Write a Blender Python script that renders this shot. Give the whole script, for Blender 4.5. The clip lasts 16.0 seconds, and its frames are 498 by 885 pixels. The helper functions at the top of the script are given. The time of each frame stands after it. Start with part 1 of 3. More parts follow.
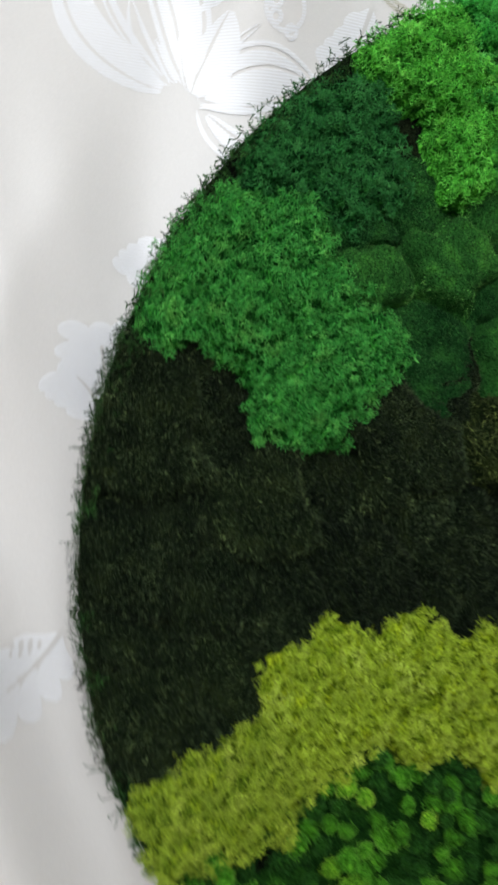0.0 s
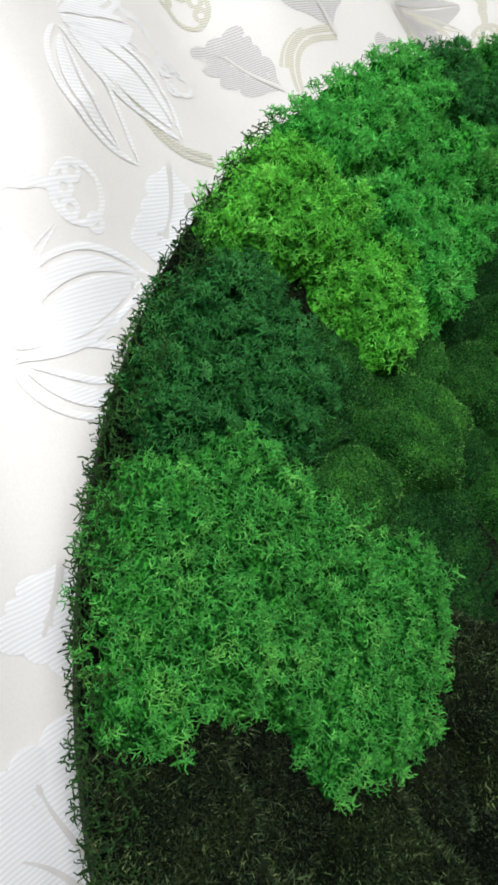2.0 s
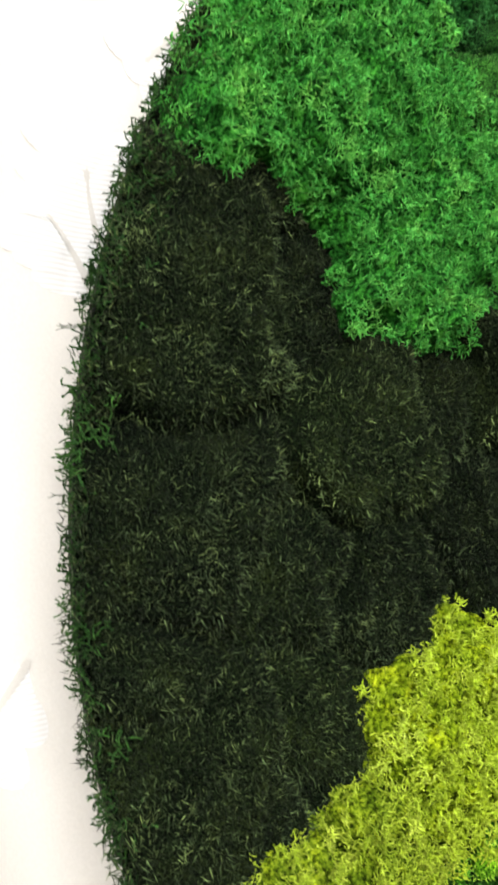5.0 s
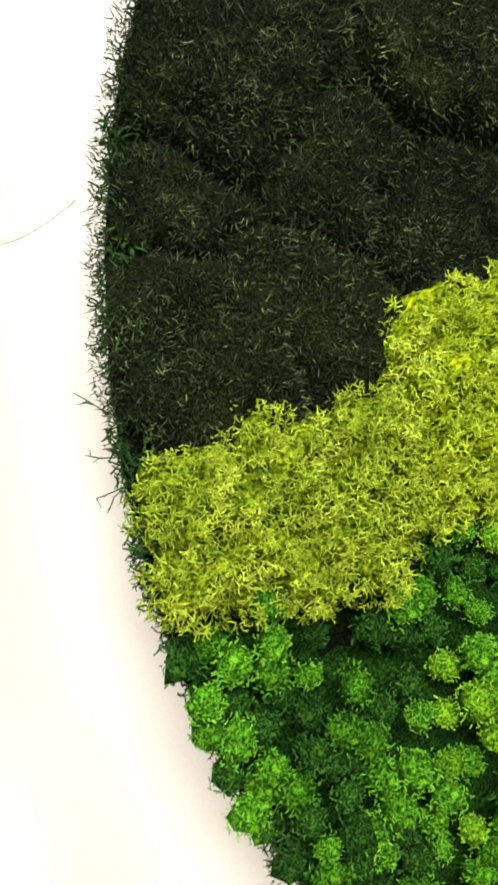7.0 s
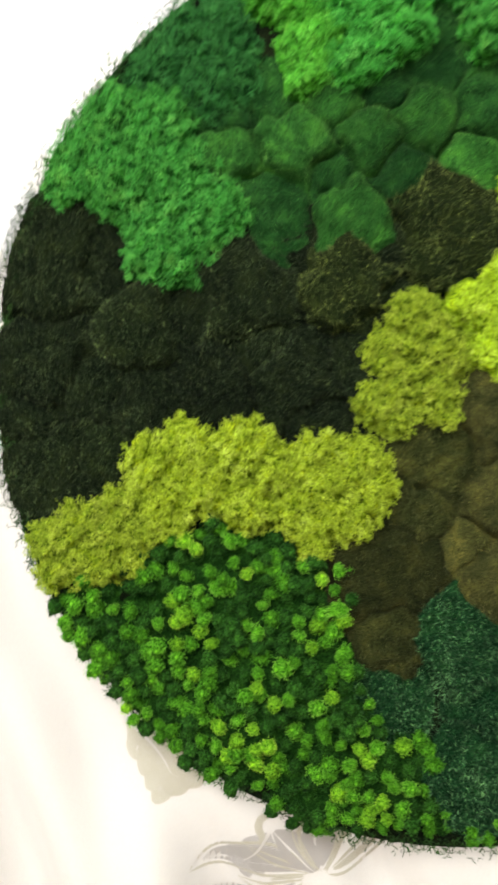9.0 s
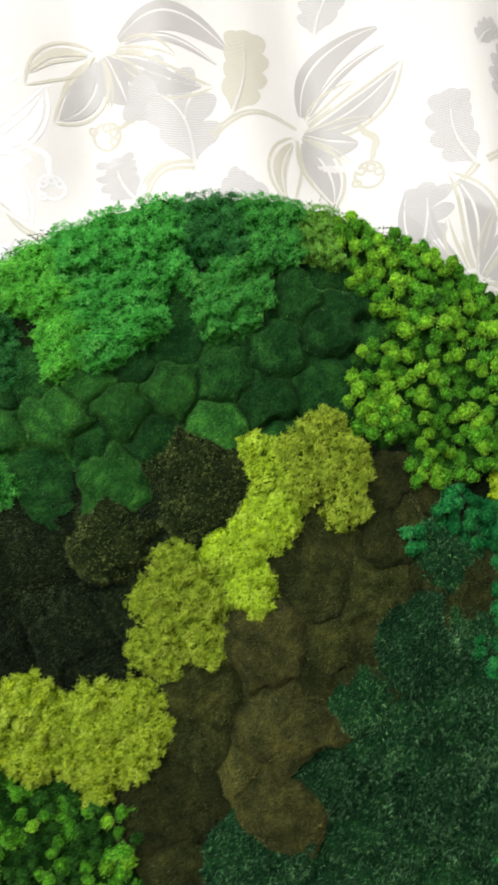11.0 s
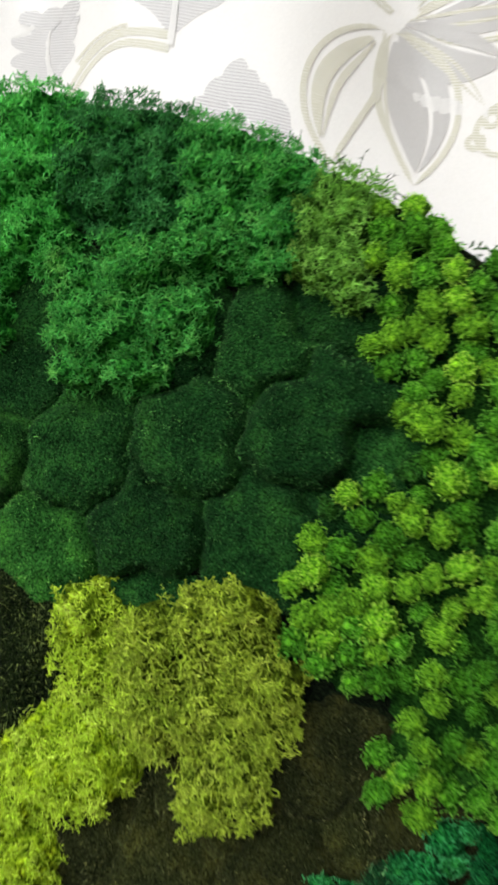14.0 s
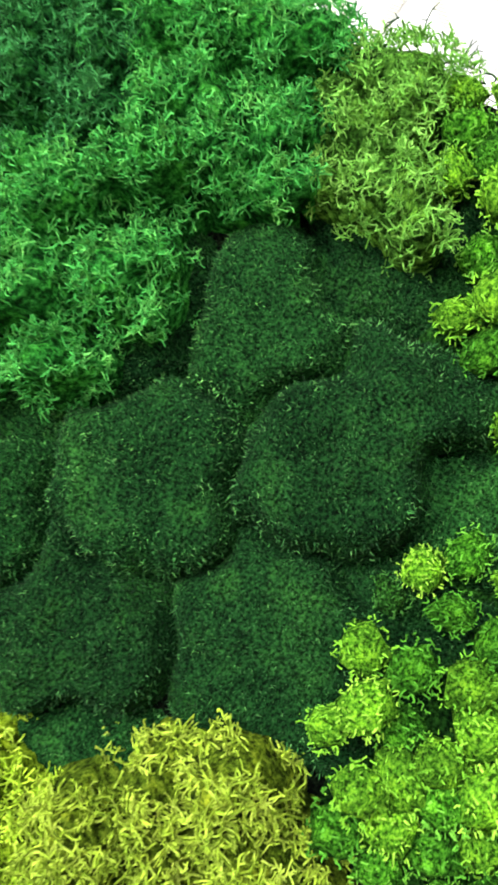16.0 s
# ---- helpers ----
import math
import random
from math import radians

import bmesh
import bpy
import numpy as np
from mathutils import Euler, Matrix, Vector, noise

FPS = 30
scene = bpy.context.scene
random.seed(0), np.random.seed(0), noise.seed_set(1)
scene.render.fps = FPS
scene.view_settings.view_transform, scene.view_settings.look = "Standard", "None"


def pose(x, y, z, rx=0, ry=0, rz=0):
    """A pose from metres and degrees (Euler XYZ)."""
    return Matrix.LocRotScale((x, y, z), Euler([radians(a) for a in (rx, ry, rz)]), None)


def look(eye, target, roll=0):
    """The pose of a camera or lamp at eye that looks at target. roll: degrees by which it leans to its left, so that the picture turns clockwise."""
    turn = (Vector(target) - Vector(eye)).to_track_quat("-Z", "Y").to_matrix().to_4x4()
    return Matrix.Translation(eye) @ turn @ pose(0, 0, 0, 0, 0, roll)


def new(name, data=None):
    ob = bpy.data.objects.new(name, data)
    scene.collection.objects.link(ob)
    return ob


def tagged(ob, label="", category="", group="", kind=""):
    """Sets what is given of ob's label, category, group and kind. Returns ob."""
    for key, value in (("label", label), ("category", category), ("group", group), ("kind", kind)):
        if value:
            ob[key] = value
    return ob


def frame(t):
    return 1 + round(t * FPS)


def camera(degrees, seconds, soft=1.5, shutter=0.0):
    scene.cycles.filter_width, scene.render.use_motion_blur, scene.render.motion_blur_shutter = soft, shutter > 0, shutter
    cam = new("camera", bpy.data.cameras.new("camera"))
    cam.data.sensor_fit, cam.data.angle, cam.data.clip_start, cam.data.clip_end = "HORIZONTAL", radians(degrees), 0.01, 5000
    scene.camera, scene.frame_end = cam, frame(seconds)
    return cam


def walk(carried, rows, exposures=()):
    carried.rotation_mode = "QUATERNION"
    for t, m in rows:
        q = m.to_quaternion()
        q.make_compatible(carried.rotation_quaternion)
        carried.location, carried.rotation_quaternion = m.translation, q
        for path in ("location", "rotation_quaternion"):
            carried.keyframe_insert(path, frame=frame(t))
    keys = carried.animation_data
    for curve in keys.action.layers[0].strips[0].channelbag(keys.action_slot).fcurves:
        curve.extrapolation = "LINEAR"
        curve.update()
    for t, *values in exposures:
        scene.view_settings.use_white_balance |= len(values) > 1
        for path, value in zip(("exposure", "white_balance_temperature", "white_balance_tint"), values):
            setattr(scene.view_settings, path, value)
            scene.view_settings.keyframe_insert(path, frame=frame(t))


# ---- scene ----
cam = camera(34.05, 16.0, soft=3.1, shutter=0.4)
PATH = [
    (0, (-0.242, -0.518, 1.331), (0.203, 1.432, 1.317), -1.1),
    (0.5, (-0.276, -0.416, 1.391), (0.347, 1.485, 1.396), -11.3),
    (1, (-0.296, -0.343, 1.436), (0.604, 1.443, 1.434), -18.7),
    (1.5, (-0.302, -0.314, 1.46), (0.778, 1.369, 1.49), -24.3),
    (2, (-0.293, -0.298, 1.469), (0.854, 1.338, 1.557), -26.3),
    (2.5, (-0.295, -0.28, 1.428), (0.915, 1.31, 1.522), -22.3),
    (3, (-0.303, -0.285, 1.385), (0.9, 1.309, 1.487), -17.7),
    (3.5, (-0.323, -0.275, 1.348), (0.788, 1.384, 1.467), -10.2),
    (4, (-0.332, -0.271, 1.313), (0.716, 1.428, 1.425), -6.0),
    (4.2, (-0.336, -0.265, 1.305), (0.704, 1.441, 1.399), -5.1),
    (6.3, (-0.259, -0.268, 1.182), (0.446, 1.603, 1.158), 5.0),
    (6.5, (-0.252, -0.272, 1.155), (0.414, 1.614, 1.159), 6.9),
    (7, (-0.242, -0.288, 1.118), (0.247, 1.651, 1.078), 9.2),
    (7.5, (-0.168, -0.359, 1.137), (0.016, 1.632, 1.084), 7.5),
    (8, (-0.06, -0.488, 1.198), (-0.066, 1.499, 0.972), 7.1),
    (8.5, (-0.016, -0.608, 1.21), (-0.036, 1.381, 1.005), 6.3),
    (9, (0.001, -0.727, 1.224), (-0.006, 1.27, 1.11), 1.6),
    (9.5, (0.007, -0.794, 1.238), (0.144, 1.2, 1.273), -2.6),
    (10, (0.031, -0.829, 1.262), (0.23, 1.157, 1.4), -4.9),
    (10.2, (0.048, -0.835, 1.28), (0.286, 1.143, 1.452), -4.9),
    (12.3, (0.345, -0.68, 1.496), (0.267, 1.319, 1.487), 0.9),
    (12.5, (0.347, -0.657, 1.505), (0.289, 1.342, 1.495), 0.4),
    (13, (0.362, -0.592, 1.517), (0.264, 1.405, 1.525), 2.2),
    (13.5, (0.384, -0.484, 1.527), (0.125, 1.499, 1.504), 9.1),
    (14, (0.359, -0.387, 1.536), (0.032, 1.585, 1.459), 13.5),
    (14.5, (0.331, -0.312, 1.533), (-0.049, 1.651, 1.47), 13.9),
    (15, (0.324, -0.279, 1.528), (-0.037, 1.688, 1.501), 13.1),
    (15.5, (0.321, -0.252, 1.528), (0.008, 1.723, 1.54), 12.5),
    (16, (0.322, -0.226, 1.525), (0.054, 1.755, 1.586), 12.7),
]
EXPOSURES = [(0.0, 0.0, 6300, 10), (1.0, 0.0, 6300, 10), (2.0, 0.28, 6400, 10), (3.0, 0.78, 6650, 10), (4.0, 0.8, 6750, 10), (7.0, 1.15, 7300, 10), (8.5, 1.02, 7100, 10), (10.0, 0.85, 6700, 10), (12.5, 0.2, 6600, 10), (13.5, 0.2, 6600, 10), (14.0, 0.4, 6500, 10), (15.5, 1.15, 6350, 10), (16.0, 1.4, 6350, 10)]
walk(cam, [(t, look(eye, target, roll)) for t, eye, target, roll in PATH], EXPOSURES)

# ---- world and light ----
world = bpy.data.worlds.new("sky")
scene.world = world
world.use_nodes = True
wn = world.node_tree
sky = wn.nodes.new("ShaderNodeTexSky")
sky.sky_type, sky.sun_disc = "NISHITA", False
sky.sun_elevation, sky.sun_rotation = radians(40), radians(20)
wn.links.new(sky.outputs[0], wn.nodes["Background"].inputs[0])
wn.nodes["Background"].inputs[1].default_value = 0.1


def area_lamp(name, eye, target, w, h, power, color):
    data = bpy.data.lights.new(name, "AREA")
    data.shape, data.size, data.size_y = "RECTANGLE", w, h
    data.energy, data.color = power, color
    ob = new(name, data)
    ob.matrix_world = look(eye, target)
    return ob


# daylight in the window behind the curtain; the other is an added front fill
area_lamp("window_daylight", (0.1, 0.36, 1.42), (0.1, -1.0, 1.42), 2.3, 1.7, 8, (1.0, 0.96, 0.90))
area_lamp("added_front_fill", (-0.45, -1.66, 2.08), (0.1, 0.0, 1.25), 1.8, 0.75, 44, (0.98, 0.99, 1.0))

# ---- materials ----


def shader(name):
    m = bpy.data.materials.new(name)
    m.use_nodes = True
    nt = m.node_tree
    return m, nt, nt.nodes["Principled BSDF"]


def node(nt, kind, **sets):
    n = nt.nodes.new(kind)
    for k, v in sets.items():
        n.inputs[k].default_value = v
    return n


def ramp(nt, fac, stops):
    r = nt.nodes.new("ShaderNodeValToRGB")
    el = r.color_ramp.elements
    el[0].position, el[0].color = stops[0][0], (*stops[0][1], 1)
    el[1].position, el[1].color = stops[-1][0], (*stops[-1][1], 1)
    for p, c in stops[1:-1]:
        e = el.new(p)
        e.color = (*c, 1)
    nt.links.new(fac, r.inputs[0])
    return r.outputs[0]


def mix(nt, fac, a, b, how="MIX"):
    n = nt.nodes.new("ShaderNodeMix")
    n.data_type, n.blend_type = "RGBA", how
    if isinstance(fac, float):
        n.inputs[0].default_value = fac
    else:
        nt.links.new(fac, n.inputs[0])
    for sock, v in ((n.inputs[6], a), (n.inputs[7], b)):
        if isinstance(v, tuple):
            sock.default_value = (*v, 1)
        else:
            nt.links.new(v, sock)
    return n.outputs[2]


SHADED_BODY = {}


def moss_material(name, dark, mid, light, patch=60.0, rough=0.85, glow=0.12, balls=False, flecks=False):
    """Dyed moss: each twig has a tone of its own, and patches drift slowly in hue."""
    m, nt, p = shader(name)
    geo = nt.nodes.new("ShaderNodeNewGeometry")
    coord = nt.nodes.new("ShaderNodeTexCoord")
    twig = ramp(nt, geo.outputs["Random Per Island"], [(0.0, dark), (0.62 if flecks else 0.5, mid), (1.0, light)])
    big = node(nt, "ShaderNodeTexNoise", Scale=patch, Detail=3.0)
    nt.links.new(coord.outputs["Object"], big.inputs["Vector"])
    shift = ramp(nt, big.outputs[0], [(0.3, dark), (0.55, mid), (0.75, light)])
    col = mix(nt, 0.42 if flecks else 0.62, twig, shift)
    fine = node(nt, "ShaderNodeTexNoise", Scale=380.0, Detail=4.0)
    nt.links.new(coord.outputs["Object"], fine.inputs["Vector"])
    # the stronger fleck grain also paints lit tips against dark gaps
    grain = ramp(nt, fine.outputs[0], [(0.36, (0.35, 0.35, 0.35)), (0.5, (0.95, 0.95, 0.95)), (0.66, (1.6, 1.6, 1.6))] if flecks else [(0.36, (0.6, 0.6, 0.6)), (0.64, (1.3, 1.3, 1.3))])
    col = mix(nt, 1.0, col, grain, "MULTIPLY")
    bump = node(nt, "ShaderNodeBump", Strength=0.8, Distance=0.0015)
    nt.links.new(fine.outputs[0], bump.inputs["Height"])
    nt.links.new(bump.outputs[0], p.inputs["Normal"])
    if flecks:
        tuft = node(nt, "ShaderNodeTexNoise", Scale=130.0, Detail=3.0, Roughness=0.65)
        nt.links.new(coord.outputs["Object"], tuft.inputs["Vector"])
        col = mix(nt, 1.0, col, ramp(nt, tuft.outputs[0], [(0.36, (0.5, 0.55, 0.5)), (0.52, (0.95, 0.95, 0.9)), (0.68, (1.9, 1.75, 1.4))]), "MULTIPLY")
        info = nt.nodes.new("ShaderNodeObjectInfo")
        own = ramp(nt, info.outputs["Random"], [(0.0, (0.7, 0.7, 0.7)), (0.5, (1.0, 1.0, 0.95)), (1.0, (1.3, 1.3, 1.1))])
        col = mix(nt, 1.0, col, own, "MULTIPLY")
    if balls:
        info = nt.nodes.new("ShaderNodeObjectInfo")
        tone = ramp(nt, info.outputs["Random"], [(0.0, dark), (0.55, mid), (1.0, light)])
        col = mix(nt, 0.7, col, tone)
    nt.links.new(col, p.inputs["Base Color"])
    p.inputs["Roughness"].default_value = rough
    p.inputs["Specular IOR Level"].default_value = 0.18
    thin = nt.nodes.new("ShaderNodeBsdfTranslucent")
    nt.links.new(col, thin.inputs[0])
    both = nt.nodes.new("ShaderNodeMixShader")
    both.inputs[0].default_value = glow
    out = nt.nodes["Material Output"]
    nt.links.new(p.outputs[0], both.inputs[1])
    nt.links.new(thin.outputs[0], both.inputs[2])
    nt.links.new(both.outputs[0], out.inputs[0])
    # body tones are scaled down to paint the shade between sprigs
    SHADED_BODY[name] = shaded_body_material(name + "_body", dark if flecks else tuple(c * (0.75 if balls else 0.6) for c in dark), mid if flecks else tuple(c * (0.85 if balls else 0.75) for c in mid), patch, 900.0 if flecks else (760.0 if balls else 420.0))
    return m


def shaded_body_material(name, dark, mid, patch, grain=450.0):
    """The body under the tips of a moss, with the shade of the gaps put into its colour."""
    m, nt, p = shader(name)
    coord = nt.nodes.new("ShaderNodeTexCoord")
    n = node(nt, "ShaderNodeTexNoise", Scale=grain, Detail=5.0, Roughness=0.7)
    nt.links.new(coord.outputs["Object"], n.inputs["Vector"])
    # near-black noise spots paint shaded holes between the twigs
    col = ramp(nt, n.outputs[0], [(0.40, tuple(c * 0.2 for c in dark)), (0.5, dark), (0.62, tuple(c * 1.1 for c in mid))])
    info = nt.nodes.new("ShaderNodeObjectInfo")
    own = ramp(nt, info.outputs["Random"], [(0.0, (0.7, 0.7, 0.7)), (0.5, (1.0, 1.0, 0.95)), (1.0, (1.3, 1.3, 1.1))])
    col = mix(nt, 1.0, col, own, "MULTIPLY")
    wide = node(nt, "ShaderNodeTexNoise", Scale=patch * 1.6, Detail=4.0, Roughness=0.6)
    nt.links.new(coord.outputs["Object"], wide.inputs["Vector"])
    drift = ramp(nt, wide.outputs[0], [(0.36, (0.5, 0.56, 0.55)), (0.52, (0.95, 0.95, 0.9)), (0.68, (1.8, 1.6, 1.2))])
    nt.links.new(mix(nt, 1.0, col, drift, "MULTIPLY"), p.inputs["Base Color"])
    p.inputs["Roughness"].default_value = 0.95
    p.inputs["Specular IOR Level"].default_value = 0.05
    bump = node(nt, "ShaderNodeBump", Strength=1.0, Distance=0.003)
    nt.links.new(n.outputs[0], bump.inputs["Height"])
    nt.links.new(bump.outputs[0], p.inputs["Normal"])
    return m


def rgb(h):
    c = [int(h[i:i + 2], 16) / 255 for i in (0, 2, 4)]
    return tuple(((v + 0.055) / 1.055) ** 2.4 if v > 0.04 else v / 12.92 for v in c)


M_MID = moss_material("mid_green_moss", rgb("297a2c"), rgb("46a244"), rgb("80cc5e"))
M_DARK = moss_material("dark_green_moss", rgb("1e5a28"), rgb("347c3a"), rgb("5aa456"))
M_BRIGHT = moss_material("bright_green_moss", rgb("44a42e"), rgb("66c848"), rgb("98ea62"))
M_FRESH = moss_material("fresh_green_moss", rgb("2e9034"), rgb("4eb64a"), rgb("84dc6c"))
M_OLIVEGREEN = moss_material("olive_green_moss", rgb("508a2a"), rgb("74b042"), rgb("a2d666"))
M_LIME = moss_material("lime_moss", rgb("86a41e"), rgb("acc634"), rgb("d6ea6a"))
M_YELLOW = moss_material("yellow_green_moss", rgb("98c022"), rgb("bcdc3a"), rgb("dcf268"))
M_OLIVE = moss_material("olive_yellow_moss", rgb("7a9a22"), rgb("a0b834"), rgb("ccde5e"))
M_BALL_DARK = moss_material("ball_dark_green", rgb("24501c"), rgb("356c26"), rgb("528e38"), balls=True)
M_BALL_MID = moss_material("ball_green", rgb("40861f"), rgb("60aa2e"), rgb("88cc46"), balls=True)
M_BALL_LIGHT = moss_material("ball_lime_green", rgb("64ac28"), rgb("8ac834"), rgb("b2e24e"), balls=True)
M_BALL_TEAL = moss_material("ball_teal_green", rgb("146030"), rgb("268a4a"), rgb("50ba6e"), balls=True)
M_CUSH_GREEN = moss_material("cushion_dark_green", rgb("1a421e"), rgb("2c602c"), rgb("649c56"), patch=35.0, glow=0.05, flecks=True)
M_CUSH_LIGHT = moss_material("cushion_fresh_green", rgb("285c26"), rgb("3e7c36"), rgb("78b05c"), patch=35.0, glow=0.05, flecks=True)
M_CUSH_BLACK = moss_material("cushion_blackish", rgb("121b10"), rgb("222e1b"), rgb("647a54"), patch=30.0, glow=0.05, flecks=True)
M_CUSH_BROWN = moss_material("cushion_olive_brown", rgb("2f341b"), rgb("444a29"), rgb("777d52"), patch=30.0, glow=0.05, flecks=True)
M_CUSH_TEAL = moss_material("cushion_teal", rgb("10301b"), rgb("1e4a2a"), rgb("74a878"), patch=30.0, glow=0.05, flecks=True)
M_CUSH_OLIVE = moss_material("cushion_olive_flecked", rgb("16200f"), rgb("2b391b"), rgb("98ac62"), patch=30.0, glow=0.05, flecks=True)
M_CUSH_KHAKI = moss_material("cushion_khaki", rgb("464a28"), rgb("626438"), rgb("94925a"), patch=30.0, glow=0.05, flecks=True)
M_BALL_JADE = moss_material("ball_jade_green", rgb("1e7038"), rgb("349a50"), rgb("62c87c"), balls=True)
M_RIM = moss_material("edge_moss", rgb("142c10"), rgb("23481c"), rgb("4e7e36"), patch=18.0)


def plain_material(name, color, rough, bump=0.0, scale=40.0, vary=0.08):
    m, nt, p = shader(name)
    coord = nt.nodes.new("ShaderNodeTexCoord")
    n = node(nt, "ShaderNodeTexNoise", Scale=scale, Detail=6.0)
    nt.links.new(coord.outputs["Object"], n.inputs["Vector"])
    a = tuple(c * (1 - vary) for c in color)
    b = tuple(min(1, c * (1 + vary)) for c in color)
    nt.links.new(ramp(nt, n.outputs[0], [(0.3, a), (0.7, b)]), p.inputs["Base Color"])
    p.inputs["Roughness"].default_value = rough
    if bump:
        bn = node(nt, "ShaderNodeBump", Strength=bump, Distance=0.002)
        nt.links.new(n.outputs[0], bn.inputs["Height"])
        nt.links.new(bn.outputs[0], p.inputs["Normal"])
    return m


M_BOARD = plain_material("dark_board", (0.012, 0.012, 0.008), 0.8, 0.4)
M_WALL = plain_material("painted_wall", (0.74, 0.72, 0.68), 0.9, 0.2, 120.0, 0.03)
M_CEILING = plain_material("white_ceiling", (0.8, 0.8, 0.79), 0.9, 0.1, 120.0, 0.02)
M_FLOOR = plain_material("wood_floor", (0.3, 0.2, 0.12), 0.45, 0.2, 9.0, 0.25)
M_FRAME = plain_material("white_window_frame", (0.8, 0.8, 0.8), 0.4)


def cloth_material(name, color, rough, thin, ribs=0.0, sheen=0.3):
    """Woven cloth that lets some light through; ribs: the waved ribbing of a woven motif."""
    m, nt, p = shader(name)
    coord = nt.nodes.new("ShaderNodeTexCoord")
    weave = node(nt, "ShaderNodeTexNoise", Scale=900.0, Detail=2.0)
    nt.links.new(coord.outputs["Object"], weave.inputs["Vector"])
    a = tuple(c * 0.95 for c in color)
    col = ramp(nt, weave.outputs[0], [(0.35, a), (0.65, color)])
    if ribs:
        w = node(nt, "ShaderNodeTexWave", Scale=ribs, Distortion=3.5, Detail=0.5)
        w.inputs["Detail Scale"].default_value = 0.3
        w.bands_direction = "Z"
        nt.links.new(coord.outputs["Object"], w.inputs["Vector"])
        col = mix(nt, ramp(nt, w.outputs[0], [(0.35, (0, 0, 0)), (0.6, (1, 1, 1))]), col, tuple(0.4 * c + 0.6 * w for c, w in zip(color, (0.66, 0.65, 0.63))))
    nt.links.new(col, p.inputs["Base Color"])
    p.inputs["Roughness"].default_value = rough
    p.inputs["Sheen Weight"].default_value = sheen
    bn = node(nt, "ShaderNodeBump", Strength=0.15, Distance=0.0005)
    nt.links.new(weave.outputs[0], bn.inputs["Height"])
    nt.links.new(bn.outputs[0], p.inputs["Normal"])
    t = nt.nodes.new("ShaderNodeBsdfTranslucent")
    nt.links.new(col, t.inputs[0])
    both = nt.nodes.new("ShaderNodeMixShader")
    both.inputs[0].default_value = thin
    nt.links.new(p.outputs[0], both.inputs[1])
    nt.links.new(t.outputs[0], both.inputs[2])
    nt.links.new(both.outputs[0], nt.nodes["Material Output"].inputs[0])
    return m


M_CLOTH = cloth_material("white_satin", (0.64, 0.625, 0.60), 0.40, 0.3)
M_MOTIF_GREY = cloth_material("woven_grey", (0.38, 0.365, 0.36), 0.5, 0.15, 170.0)
# the grey motif again, painted lighter where its satin catches the light
M_MOTIF_SATIN_LIT = cloth_material("woven_satin_lit", (0.86, 0.87, 0.89), 0.25, 0.3, 150.0)
M_MOTIF_PLAIN = cloth_material("woven_plain_grey", (0.44, 0.425, 0.41), 0.45, 0.2)
M_MOTIF_BEIGE = cloth_material("woven_beige", (0.43, 0.41, 0.30), 0.5, 0.15, 190.0)

# ---- mesh helpers ----


def tri_mesh(name, V, F, material, smooth=False, cores=0):
    """A mesh from arrays. cores: how many of the first faces are the body under the twigs, in the material's darkened
    body tone.
    """
    me = bpy.data.meshes.new(name)
    V, F = np.asarray(V, np.float32), np.asarray(F, np.int32)
    k = F.shape[1]
    me.vertices.add(len(V))
    me.vertices.foreach_set("co", V.ravel())
    me.loops.add(F.size)
    me.loops.foreach_set("vertex_index", F.ravel())
    me.polygons.add(len(F))
    me.polygons.foreach_set("loop_start", np.arange(0, F.size, k, dtype=np.int32))
    me.polygons.foreach_set("use_smooth", np.full(len(F), smooth))
    me.update(calc_edges=True)
    me.materials.append(material)
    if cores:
        me.materials.append(SHADED_BODY[material.name])
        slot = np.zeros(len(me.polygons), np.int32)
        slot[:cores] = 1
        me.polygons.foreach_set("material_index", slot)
    return me


def part(name, me, parent, label=""):
    ob = new(name, me)
    ob.parent = parent
    return tagged(ob, label)


def box(name, lo, hi, material, label="", kind="structure", category=""):
    bm = bmesh.new()
    bmesh.ops.create_cube(bm, size=1.0)
    for v in bm.verts:
        v.co = [l + (c + 0.5) * (h - l) for l, h, c in zip(lo, hi, v.co)]
    me = bpy.data.meshes.new(name)
    bm.to_mesh(me)
    bm.free()
    me.materials.append(material)
    return tagged(new(name, me), label, category, "", kind)


rng = np.random.default_rng(7)


def prism(a, b, ra, rb, solid=False):
    """A three-sided tapered twig from a to b; a point at b where rb is 0."""
    a, b = np.array(a, float), np.array(b, float)
    d = (b - a) / (np.linalg.norm(b - a) + 1e-9)
    side = np.cross(d, (0.3, 0.9, 0.31))
    side /= np.linalg.norm(side) + 1e-9
    up = np.cross(d, side)
    ring = [math.cos(q) * side + math.sin(q) * up for q in (0, 2.094, 4.189)]
    base = [a + ra * r for r in ring]
    if rb == 0:
        return np.array(base + [b]), [(0, 1, 3), (1, 2, 3), (2, 0, 3)]
    top = [b + rb * r for r in ring]
    faces = [(0, 1, 4), (0, 4, 3), (1, 2, 5), (1, 5, 4), (2, 0, 3), (2, 3, 5)]
    return np.array(base + top), faces if solid else faces[:4]


def gather(pieces):
    V, F, n = [], [], 0
    for v, f in pieces:
        V.append(v)
        F.append(np.asarray(f) + n)
        n += len(v)
    return np.concatenate(V), np.concatenate(F)


def unit(v):
    return v / (np.linalg.norm(v) + 1e-9)


